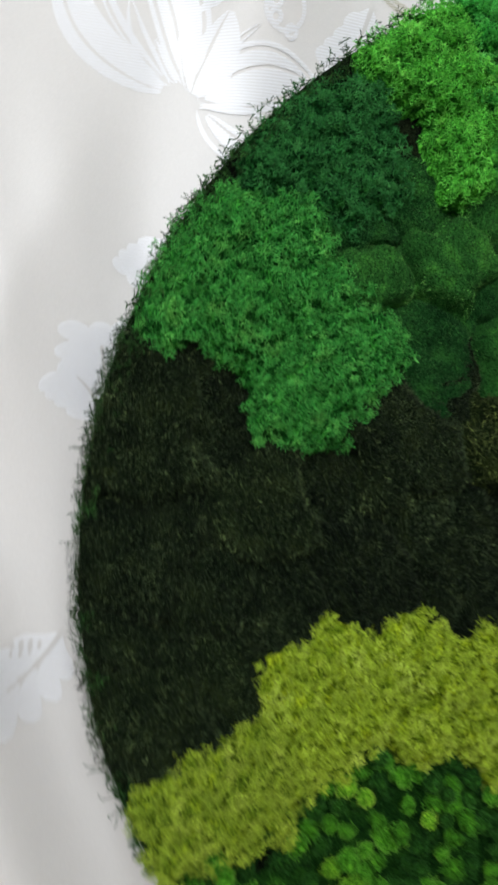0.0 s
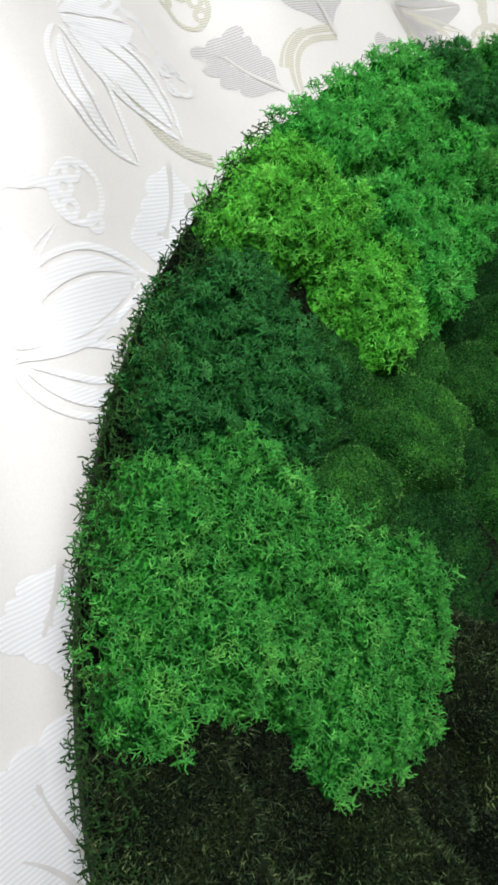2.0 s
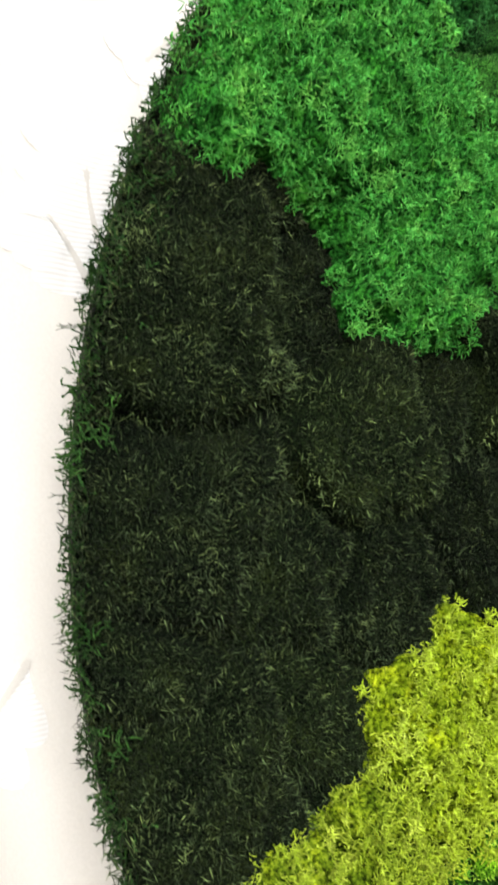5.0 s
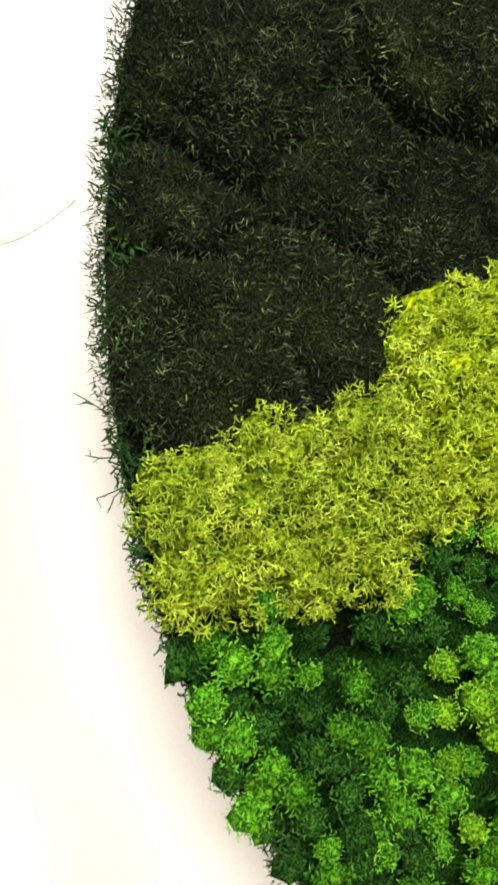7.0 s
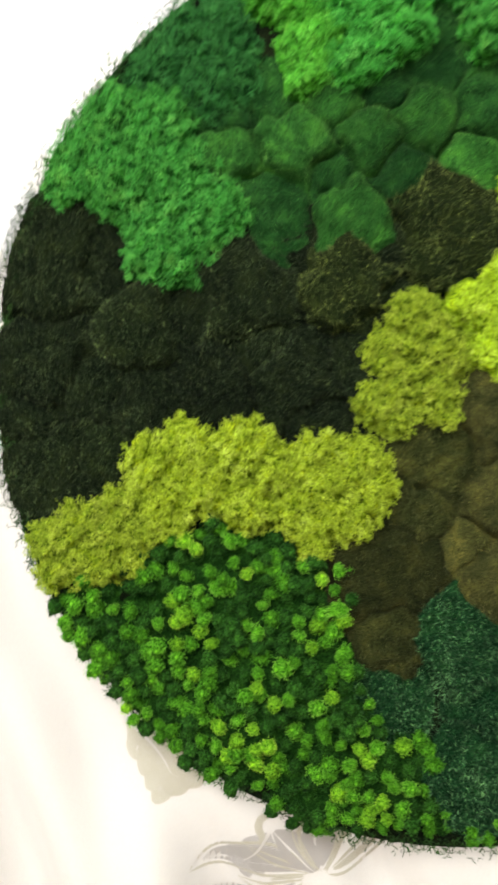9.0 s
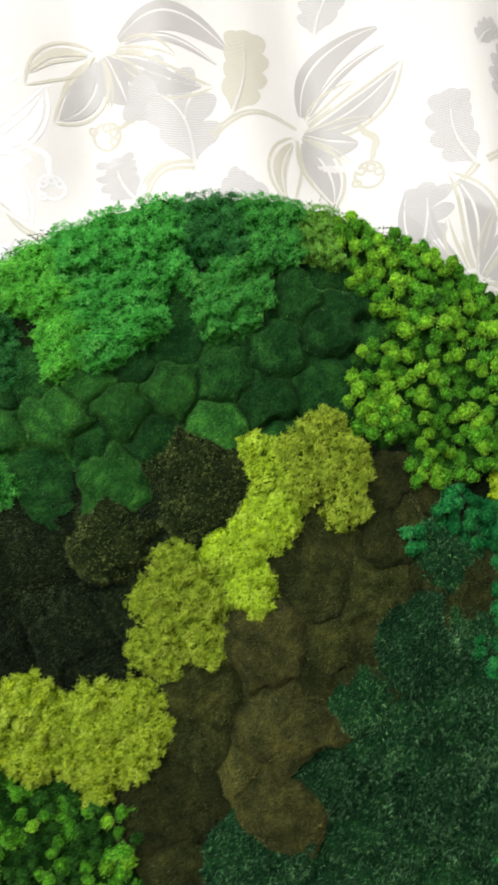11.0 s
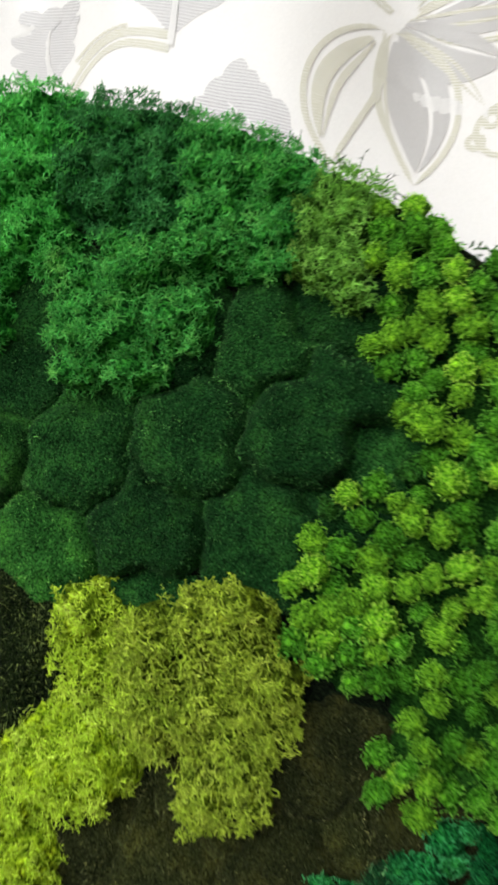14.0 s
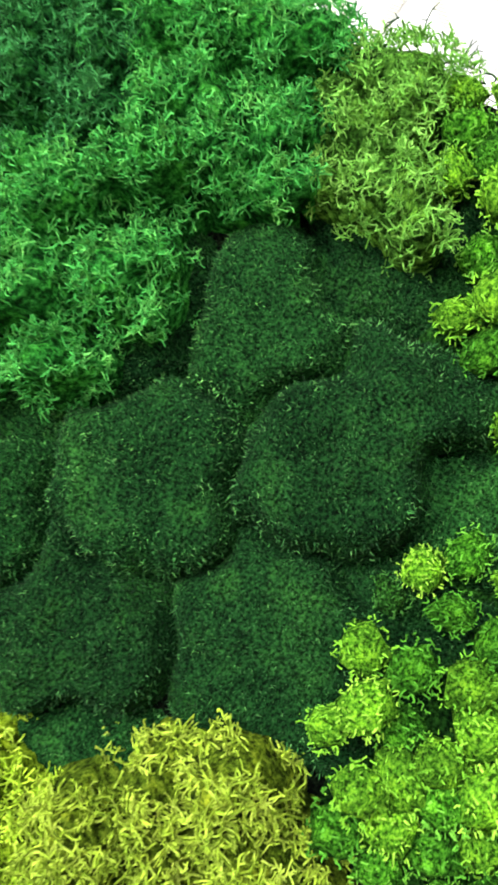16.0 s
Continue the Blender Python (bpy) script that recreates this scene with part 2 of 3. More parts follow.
def sprig(branches, tips, thick, spread=1.0, blunt=0.55):
    """One sprig of reindeer moss, about 1 tall: branches that curl over and fork into short tips."""
    bits = []
    for i in range(branches):
        q = 2 * math.pi * (i + rng.uniform(-0.3, 0.3)) / branches
        lean = rng.uniform(0.25, 0.8) * spread
        d = np.array((math.cos(q) * math.sin(lean), math.sin(q) * math.sin(lean), math.cos(lean)))
        a = np.array((0, 0, rng.uniform(-0.25, 0.1)))
        b = a + d * rng.uniform(0.32, 0.48)
        e = unit(d + rng.normal(0, 0.6, 3) + np.array((math.cos(q), math.sin(q), 0)) * 0.3)
        c = b + e * rng.uniform(0.18, 0.3)
        bits.append(prism(a, b, thick * 1.1, thick))
        bits.append(prism(b, c, thick, thick * 0.9))
        for k in range(tips):
            g = unit(e + rng.normal(0, 0.8, 3))
            bits.append(prism(c if k < 2 else b, (c if k < 2 else b) + g * rng.uniform(0.11, 0.22), thick * 0.95, thick * blunt))
    return gather(bits)


SPRIGS = [sprig(2, 2, 0.060, 1.5, 0.6) for _ in range(24)]
KNOBS = [sprig(1, 2, 0.115, 2.2, 0.6) for _ in range(24)]
TWIGS = [sprig(2, 3, 0.015, 0.7, 0.4) for _ in range(6)]
STRANDS = [sprig(3, 3, 0.034, 0.9, 0.3) for _ in range(10)]


def plant(templates, P, N, size, jitter=0.35):
    """Sprigs at the points P, each along its normal N, with a random turn and lean."""
    out_v, out_f, base = [], [], 0
    n = len(P)
    N = N + rng.normal(0, jitter, (n, 3))
    N /= np.linalg.norm(N, axis=1, keepdims=True)
    helper = np.where(np.abs(N[:, 2:3]) < 0.9, np.array([[0, 0, 1.0]]), np.array([[1.0, 0, 0]]))
    A = np.cross(N, helper)
    A /= np.linalg.norm(A, axis=1, keepdims=True)
    B = np.cross(N, A)
    q = rng.uniform(0, 2 * np.pi, n)[:, None]
    A2, B2 = np.cos(q) * A + np.sin(q) * B, -np.sin(q) * A + np.cos(q) * B
    S = size * rng.uniform(0.75, 1.25, n)
    pick = rng.integers(0, len(templates), n)
    for k, (tv, tf) in enumerate(templates):
        w = np.where(pick == k)[0]
        if not len(w):
            continue
        R = np.stack([A2[w], B2[w], N[w]], axis=1)
        V = np.einsum("vk,nkj->nvj", tv, R) * S[w][:, None, None] + P[w][:, None, :]
        F = tf[None] + (np.arange(len(w)) * len(tv))[:, None, None] + base
        out_v.append(V.reshape(-1, 3))
        out_f.append(F.reshape(-1, 3))
        base += len(w) * len(tv)
    return np.concatenate(out_v), np.concatenate(out_f)


def wobble(x, z, scale, seed):
    """Smooth noise in -1..1 over a plane, for arrays."""
    out = np.zeros_like(x)
    r = np.random.default_rng(seed)
    for k in range(9):
        q = r.uniform(0, 2 * np.pi)
        f = r.uniform(0.5, 2.2) / scale * 2 * np.pi
        out += np.sin(f * (x * math.cos(q) + z * math.sin(q)) + r.uniform(0, 6.28)) / 3.2
    return np.clip(out, -1, 1)


def dome(x, z, lobes, seed, edge=0.12, power=0.42):
    """0 outside, rising to 1 over the lobes (millimetres: x, z, radius)."""
    best = np.full_like(x, -1.0)
    for u, v, r in lobes:
        d = np.hypot(x - u / 1000, z - v / 1000) / (r / 1000)
        best = np.maximum(best, 1 - d)
    best = best + edge * wobble(x, z, 0.022, seed) + 0.04
    t = np.clip(best, 0, 1)
    return np.where(best > 0, (1 - (1 - t) ** 2) ** power, 0.0)


# ---- the room ----
X0, X1, YB, YF, ZC = -2.2, 2.6, 0.40, -1.8, 2.62
box("floor", (X0, YF, -0.1), (X1, YB, 0.0), M_FLOOR, "brown wooden floor of the room")
box("ceiling", (X0, YF, ZC), (X1, YB, ZC + 0.1), M_CEILING, "plain white ceiling")
box("wall_west", (X0 - 0.12, YF, 0), (X0, YB, ZC), M_WALL, "plain pale painted wall")
box("wall_east", (X1, YF, 0), (X1 + 0.12, YB, ZC), M_WALL, "plain pale painted wall")


def window_wall(tag, y0, y1, wx0, wx1, wz0, wz1):
    wall = box("wall_" + tag, (X0, y0, 0), (X1, y1, wz0), M_WALL, "pale painted wall with a window opening")
    for name, lo, hi in (("wall_piece", (X0, y0, wz1), (X1, y1, ZC)), ("wall_piece", (X0, y0, wz0), (wx0, y1, wz1)),
                         ("wall_piece", (wx1, y0, wz0), (X1, y1, wz1))):
        ob = box(name, lo, hi, M_WALL)
        ob.parent = wall


window_wall("north", YB, YB + 0.25, -1.3, 1.5, 0.5, 2.35)
# the south opening is unseen, added for the front fill
window_wall("south", YF - 0.25, YF, -1.4, 0.5, 1.6, 2.5)


def window(name, y, x0, x1, z0, z1):
    bm = bmesh.new()
    bars = [((x0, z0), (x1, z0 + 0.06)), ((x0, z1 - 0.06), (x1, z1)), ((x0, z0 + 0.06), (x0 + 0.06, z1 - 0.06)), ((x1 - 0.06, z0 + 0.06), (x1, z1 - 0.06)),
            (((x0 + x1) / 2 - 0.04, z0 + 0.06), ((x0 + x1) / 2 + 0.04, z1 - 0.06))]
    for (a, b), (c, d) in bars:
        m = Matrix.Translation(((a + c) / 2, y, (b + d) / 2)) @ Matrix.Diagonal((c - a, 0.06, d - b, 1))
        bmesh.ops.create_cube(bm, size=1.0, matrix=m)
    me = bpy.data.meshes.new(name)
    bm.to_mesh(me)
    bm.free()
    me.materials.append(M_FRAME)
    return tagged(new(name, me), "white two-part window frame", "window", "", "structure")


window("window_1", YB + 0.12, -1.3, 1.5, 0.5, 2.35)
# this second window is unseen, added round the front fill
window("assumed_window", YF - 0.12, -1.4, 0.5, 1.6, 2.5)

# ---- the curtain ----
CX, CZ, BOARD_Y = 0.203, 1.236, 0.032
RADIUS = 0.447


def cloth_y(x, z):
    """Depth of the curtain: soft upright folds, pressed flat behind the picture, drawn into gathers below it."""
    x, z = np.asarray(x, float), np.asarray(z, float)
    f = 0.016 * np.sin(9.0 * x + 0.8 * np.sin(2.1 * z)) + 0.019 * np.sin(23.0 * x + 1.5 * np.sin(3.0 * z + 1.0)) + 0.005 * np.sin(52 * x + 2 * z)
    low = np.clip(np.maximum((1.15 - z) / 0.4, (-0.12 - x) / 0.25), 0, 1) * np.clip((1.75 - z) / 0.4, 0, 1)
    f = f + low * (0.024 * np.sin(31 * x + 14 * (z - 1.0)) + 0.008 * np.sin(70 * x + 22 * z))
    d = np.hypot(x - CX, z - CZ)
    calm = np.clip((d - 0.435) / 0.08, 0.1, 1.0)
    return 0.062 + f * calm


xs, zs = np.arange(-1.5, 1.9001, 0.006), np.arange(0.12, 2.5501, 0.020)
GX, GZ = np.meshgrid(xs, zs)
V = np.stack([GX.ravel(), cloth_y(GX, GZ).ravel(), GZ.ravel()], 1)
n = len(xs)
idx = (np.arange(len(zs) - 1)[:, None] * n + np.arange(n - 1)[None]).ravel()
curtain = tagged(new("curtain", tri_mesh("curtain", V, np.stack([idx, idx + 1, idx + n + 1, idx + n], 1), M_CLOTH, True)),
                 "white satin curtain with woven grey leaves and flowers, hanging in folds", "curtain")



def strip(line, half, cols=4, lift=0.0004):
    """A woven band over the curtain: a centre line of (x, z) points and the half-widths to its two sides."""
    c = np.array(line)
    d = np.gradient(c, axis=0)
    d /= np.linalg.norm(d, axis=1, keepdims=True) + 1e-9
    side = np.stack([-d[:, 1], d[:, 0]], 1)
    a, b = half
    w = np.linspace(0, 1, cols + 1)[None, :, None]
    p = c[:, None, :] + side[:, None, :] * (a[:, None, None] * (1 - w) + b[:, None, None] * w)
    x, z = p[..., 0].ravel(), p[..., 1].ravel()
    V = np.stack([x, cloth_y(x, z) - lift, z], 1)
    i = (np.arange(len(c) - 1)[:, None] * (cols + 1) + np.arange(cols)[None]).ravel()
    return V, np.stack([i, i + 1, i + cols + 2, i + cols + 1], 1)


def bow(a, b, bend, k=26):
    """A bowed line from a to b."""
    a, b, t = np.array(a), np.array(b), np.linspace(0, 1, k)[:, None]
    d = b - a
    return a + d * t + np.array((-d[1], d[0])) * bend * np.sin(np.pi * t)


def woven(name, pieces, material, label):
    return part(name, tri_mesh(name, *gather(pieces), material, True), curtain, label)


def woven_leaf(a, b, width, bend=0.1, material=None, lobes=4):
    """An acanthus leaf: rounded lobes that sweep forward from a pale midrib, with pale veins between them."""
    line = bow(a, b, bend, 60)
    length = np.linalg.norm(np.array(b) - np.array(a))
    pieces, t = [], np.linspace(0, 1, 16)
    for side in (1, -1):
        for k in range(lobes):
            u = 0.06 + 0.74 * k / lobes
            root, ahead = line[int(u * 59)], line[min(59, int(u * 59) + 6)] - line[int(u * 59)]
            d = ahead / (np.linalg.norm(ahead) + 1e-9)
            out = np.array((-d[1], d[0])) * side
            reach = width * (0.72 + 0.5 * math.sin(math.pi * (0.2 + 0.7 * k / lobes)))
            tip = root + out * reach + d * length * 0.30
            w = length * 0.105 * np.sin(np.pi * np.clip(t, 0.02, 1) ** 1.5 * 0.985) ** 0.6 + 0.0006
            pieces.append(strip(bow(root + out * 0.0016, tip, -0.16 * side, 16), (-w, w), 3, 0.0003 + 0.00012 * k + 0.00006 * (side > 0)))
    w = length * 0.13 * np.sin(np.pi * np.clip(t, 0.02, 1) ** 1.4 * 0.985) ** 0.6 + 0.0006
    pieces.append(strip(line[42:58], (-w, w), 3, 0.001))
    woven("woven_leaf", pieces, material or M_MOTIF_GREY, "ribbed leaf woven in the curtain")
    rib = 0.0016 * (1 - np.linspace(0, 1, 44)) + 0.0005
    woven("woven_vein", [strip(line[:44], (-rib, rib), 1, 0.0012)], M_CLOTH, "pale midrib of a woven leaf")


def woven_petal(a, b, width, bend, fill=None, edge=None, lift=0.0005):
    """A petal: a narrow band for its outline, a pale gap and a plain filling."""
    line = bow(a, b, bend, 40)
    t = np.linspace(0, 1, 40)
    w = width * np.sin(np.pi * t ** 0.85) ** 0.75
    band = np.minimum(0.0036, w * 0.5)
    if edge:
        woven("woven_petal", [strip(line, (w - band, w), 2, lift), strip(line, (-w, -w + band), 2, lift)], edge, "outline of a woven petal")
    if fill:
        inner = np.clip(w - band - 0.0028, 0.0, None) if edge else w
        ok = inner > 0.0005
        pale = 0.0011 * np.sin(np.pi * t[ok]) + 0.0002
        cut = np.minimum(pale, inner[ok])
        off = inner[ok] * 0.35
        woven("woven_petal", [strip(line[ok], (-inner[ok], off - cut), 4, lift), strip(line[ok], (np.minimum(off + cut, inner[ok]), inner[ok]), 3, lift)], fill, "plain filling of a woven petal")


def woven_stem(a, b, bend, width=0.0035):
    line = bow(a, b, bend, 30)
    w = width * np.linspace(1.3, 0.6, 30)
    woven("woven_stem", [strip(line, (-w, -w * 0.15), 1), strip(line, (w * 0.15, w), 1)], M_MOTIF_BEIGE, "beige woven stem")


def woven_flower(c, turn, size, satin_lit=False):
    """A large opened flower: long petals round a throat, ruffled beside it, with a small seed head."""
    grey, beige, ribbed = (M_MOTIF_SATIN_LIT,) * 3 if satin_lit else (M_MOTIF_PLAIN, M_MOTIF_BEIGE, M_MOTIF_BEIGE)
    q, k = radians(turn), size / 100

    def at(x, z):
        return c[0] + k * (x * math.cos(q) - z * math.sin(q)), c[1] + k * (x * math.sin(q) + z * math.cos(q))

    for layer, (a, b, width, bend, fill, edge) in enumerate((
            ((4, 15), (93, 104), 17, 0.22, grey, None), ((12, 18), (100, 84), 5, 0.12, grey, None), ((8, 14), (64, 52), 8, 0.10, None, beige), ((10, 9), (40, 30), 4.5, 0.05, ribbed, None),
            ((10, 4), (114, 63), 21, -0.14, grey, beige), ((6, 1), (82, 6), 5, 0.06, None, beige), ((3, -3), (66, -20), 17, -0.05, grey, None), ((2, -5), (60, -44), 4, 0.08, None, beige),
            ((0, -8), (33, -97), 24, 0.10, grey, beige), ((-3, -9), (16, -76), 4, -0.08, None, beige), ((-6, -8), (-14, -95), 21, -0.12, None, beige), ((-8, -14), (-22, -84), 8, -0.16, ribbed, None))):
        woven_petal(at(*a), at(*b), k * width, bend, fill, edge, 0.0004 + 0.00008 * layer)
    t = np.linspace(0, 1, 40)
    ruffle = [at(60 + 22 * math.sin(2.6 * v) + 1.5 * math.sin(16 * v), 4 - 50 * v + 1.5 * math.cos(16 * v)) for v in t]
    w = k * 4.0 * np.sin(np.pi * (0.06 + 0.88 * t)) ** 0.6
    woven("woven_petal", [strip(ruffle, (-w, w), 2)], beige, "ruffled edge of a woven petal")
    for x, z, r in ((74, -58, 15), (66, -52, 4), (76, -50, 4), (84, -56, 4), (60, -66, 4)):
        ring = [at(x + r * math.cos(v), z + r * math.sin(v)) for v in np.linspace(0, 6.2832, 26)]
        w = np.full(26, k * 1.7)
        woven("woven_seed_head", [strip(ring, (-w, w), 1, 0.0006)], beige, "ring of a woven seed head")


# woven motifs above the picture
woven_flower((0.306, 1.775), 0, 0.1)
woven_leaf((0.186, 1.728), (0.112, 1.822), 0.034, -0.22)
woven_leaf((0.228, 1.785), (0.246, 1.890), 0.021, -0.08, M_MOTIF_BEIGE)
woven_stem((0.206, 1.762), (0.303, 1.778), 0.20)
woven_stem((0.186, 1.730), (0.130, 1.690), -0.25, 0.005)
woven_stem((0.130, 1.712), (0.158, 1.736), 0.12, 0.0025)
woven_leaf((0.120, 1.695), (0.098, 1.752), 0.020, 0.1)
woven_leaf((0.274, 1.684), (0.214, 1.714), 0.020, 0.1)
woven_leaf((0.488, 1.708), (0.468, 1.800), 0.019, 0.12)
woven_stem((0.488, 1.710), (0.461, 1.687), 0.05)
woven_leaf((0.431, 1.628), (0.436, 1.702), 0.021, -0.06, None, 3)
woven_flower((0.489, 1.589), 75, 0.092)
woven_leaf((0.532, 1.775), (0.548, 1.850), 0.018, 0.1)
woven_stem((0.498, 1.713), (0.548, 1.755), -0.08)
woven_leaf((0.500, 1.846), (0.530, 1.872), 0.011, 0.1)
woven_flower((0.090, 1.868), -52, 0.1)
woven_leaf((0.330, 1.890), (0.362, 1.950), 0.022, 0.1)
# and beside it
woven_flower((-0.150, 1.575), 80, 0.098, True)
woven_leaf((-0.010, 1.652), (-0.048, 1.598), 0.017, 0.1, M_MOTIF_SATIN_LIT)
woven_stem((0.026, 1.650), (-0.020, 1.690), 0.15)
woven_leaf((-0.163, 1.475), (-0.196, 1.440), 0.018, 0.05, M_MOTIF_SATIN_LIT)
woven_leaf((-0.205, 1.350), (-0.215, 1.415), 0.026, 0.05, M_MOTIF_SATIN_LIT)
woven_leaf((-0.212, 1.340), (-0.245, 1.385), 0.022, -0.1, M_MOTIF_SATIN_LIT)
woven_flower((-0.050, 1.735), 20, 0.09, True)
woven_leaf((-0.245, 1.200), (-0.300, 1.160), 0.024, 0.1, M_MOTIF_SATIN_LIT)
woven_leaf((-0.120, 0.900), (-0.060, 0.820), 0.026, 0.1, M_MOTIF_BEIGE)
woven_flower((0.080, 0.740), 150, 0.1)
woven_leaf((0.030, 0.790), (-0.010, 0.745), 0.020, 0.1)

# ---- the round moss picture ----
picture = tagged(new("moss_picture"), "round wall picture of dyed green and lime preserved moss", "moss picture")
picture.location = (CX, BOARD_Y, CZ)

bm = bmesh.new()
bmesh.ops.create_cone(bm, cap_ends=True, segments=128, radius1=RADIUS - 0.012, radius2=RADIUS - 0.012, depth=0.014)
bmesh.ops.rotate(bm, verts=bm.verts, cent=(0, 0, 0), matrix=Matrix.Rotation(radians(90), 3, "X"))
bmesh.ops.translate(bm, verts=bm.verts, vec=(0, 0.007, 0))
bmesh.ops.bevel(bm, geom=[e for e in bm.edges if e.calc_face_angle(0) > 1], offset=0.002, segments=2, affect="EDGES")
me = bpy.data.meshes.new("backing_board")
bm.to_mesh(me)
bm.free()
me.materials.append(M_BOARD)
part("backing_board", me, picture, "dark round backing board")


def field(lobes, step, seed, margin=0.01):
    """Jittered grid over the bounding box of the lobes, inside the round board."""
    L = np.array(lobes, float) / 1000
    x0, x1 = (L[:, 0] - L[:, 2]).min() - margin, (L[:, 0] + L[:, 2]).max() + margin
    z0, z1 = (L[:, 1] - L[:, 2]).min() - margin, (L[:, 1] + L[:, 2]).max() + margin
    r = np.random.default_rng(seed)
    x, z = np.meshgrid(np.arange(x0, x1, step), np.arange(z0, z1, step))
    x, z = x.ravel() + r.uniform(-0.5, 0.5, x.size) * step, z.ravel() + r.uniform(-0.5, 0.5, x.size) * step
    ok = np.hypot(x, z) < RADIUS - 0.003
    return x[ok], z[ok]


def normals(f, x, z, e=0.004, flat=0.35):
    gx, gz = (f(x + e, z) - f(x - e, z)) / (2 * e), (f(x, z + e) - f(x, z - e)) / (2 * e)
    N = np.stack([-gx * flat, -np.ones_like(x), -gz * flat], 1)
    return N / np.linalg.norm(N, axis=1, keepdims=True)


def height_surface(f, lobes, step, lift):
    """A quad sheet over the clump at the height f less lift."""
    L = np.array(lobes, float) / 1000
    x = np.arange((L[:, 0] - L[:, 2]).min() - 0.008, (L[:, 0] + L[:, 2]).max() + 0.008, step)
    z = np.arange((L[:, 1] - L[:, 2]).min() - 0.008, (L[:, 1] + L[:, 2]).max() + 0.008, step)
    X, Z = np.meshgrid(x, z)
    Hh = f(X, Z) - lift
    k = len(x)
    V = np.stack([X.ravel(), -np.maximum(Hh, 0.0005).ravel(), Z.ravel()], 1)
    i = (np.arange(len(z) - 1)[:, None] * k + np.arange(k - 1)[None]).ravel()
    Q = np.stack([i, i + 1, i + k + 1, i + k], 1)
    keep = ((Hh.ravel()[Q] > 0.001).sum(1) >= 2) & (np.hypot(V[Q, 0], V[Q, 2]).max(1) < RADIUS - 0.009)
    Q = Q[keep]
    T = np.concatenate([Q[:, [0, 1, 2]], Q[:, [0, 2, 3]]])
    used, inv = np.unique(T, return_inverse=True)
    return V[used], inv.reshape(T.shape)


SEED = [100]


def reindeer_clump(lobes, material, label, tall=0.046, gap=0.0052, size=0.0044, jitter=0.85):
    """A cushion of many small tufts, each a spray of forked sprigs, with dark gaps between them."""
    SEED[0] += 1
    seed = SEED[0]

    def f(x, z):
        d = dome(x, z, lobes, seed)
        over = np.clip((RADIUS + 0.001 - np.hypot(x, z)) / 0.032, 0, 1)
        return d * np.sqrt(over * (2 - over)) * (tall * (0.84 + 0.16 * wobble(x, z, 0.035, seed + 500)))

    x, z = field(lobes, gap, seed)
    h = f(x, z)
    ok = h > 0.006
    x, z, h = x[ok], z[ok], h[ok]
    n, k = len(x), 9
    N = normals(f, x, z)
    i = (np.arange(k) + 0.5) / k
    up, turn = 1 - i * 1.05, np.arange(k) * 2.39996
    ring = np.sqrt(1 - np.clip(up, -1, 1) ** 2)
    D = np.stack([ring * np.cos(turn), -up, ring * np.sin(turn)], 1)[None] + 0.35 * N[:, None, :] + rng.normal(0, 0.16, (n, k, 3))
    D /= np.linalg.norm(D, axis=2, keepdims=True)
    sunk = 0.001 + 0.0055 * rng.random(n) ** 1.3 + 0.0095 * np.clip(wobble(x, z, 0.012, seed + 9), 0, 1)
    C = np.stack([x, -(h - sunk), z], 1)
    P = C[:, None, :] + D * 0.0026 * rng.uniform(0.75, 1.3, (n, 1, 1))
    sprigs = plant(SPRIGS, P.reshape(-1, 3), D.reshape(-1, 3), size, jitter)
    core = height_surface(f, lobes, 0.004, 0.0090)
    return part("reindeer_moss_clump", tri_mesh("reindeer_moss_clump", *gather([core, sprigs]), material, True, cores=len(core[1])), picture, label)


reindeer_clump([(-335, 232, 32), (-300, 222, 42), (-362, 192, 32), (-350, 205, 36), (-335, 180, 38), (-300, 180, 46), (-268, 180, 36), (-245, 150, 38), (-262, 120, 38), (-292, 112, 32), (-372, 175, 26), (-285, 150, 45)],
               M_MID, "large kidney-shaped clump of mid-green reindeer moss", 0.048)
reindeer_clump([(-265, 302, 36), (-245, 300, 40), (-240, 272, 36), (-290, 280, 34), (-255, 258, 26), (-238, 322, 26), (-305, 275, 22)],
               M_DARK, "dark green reindeer moss clump", 0.038, jitter=0.8)
reindeer_clump([(-205, 358, 32), (-180, 365, 32), (-165, 340, 36), (-155, 305, 32), (-160, 285, 28), (-168, 268, 16), (-225, 356, 16), (-190, 378, 22)],
               M_BRIGHT, "bright grass-green reindeer moss clump", 0.050)
reindeer_clump([(-130, 387, 33), (-88, 391, 36), (-48, 401, 27), (-42, 363, 18), (-80, 347, 30), (-123, 331, 36), (-89, 302, 20), (-129, 283, 20), (-145, 372, 25), (-112, 290, 26), (-75, 315, 24), (-150, 400, 26), (-110, 420, 28), (-60, 428, 28)],
               M_FRESH, "mid-green reindeer moss clump by the rim", 0.057)
reindeer_clump([(-16, 415, 30), (-26, 395, 20), (3, 426, 26), (-8, 388, 20), (15, 402, 22), (-15, 435, 22), (20, 382, 18)], M_DARK, "dark green reindeer moss clump by the rim", 0.050, jitter=0.8)
reindeer_clump([(47, 407, 26), (70, 384, 23), (43, 378, 24), (10, 358, 22), (42, 336, 18), (9, 326, 25), (-11, 322, 18), (26, 307, 16), (-6, 300, 12), (-18, 345, 16), (40, 430, 26), (70, 420, 24)],
               M_MID, "drooping clump of mid-green reindeer moss", 0.053)
reindeer_clump([(101, 402, 22), (109, 382, 18), (120, 368, 11), (93, 378, 9), (108, 420, 22)], M_OLIVEGREEN, "olive-green reindeer moss clump", 0.042)
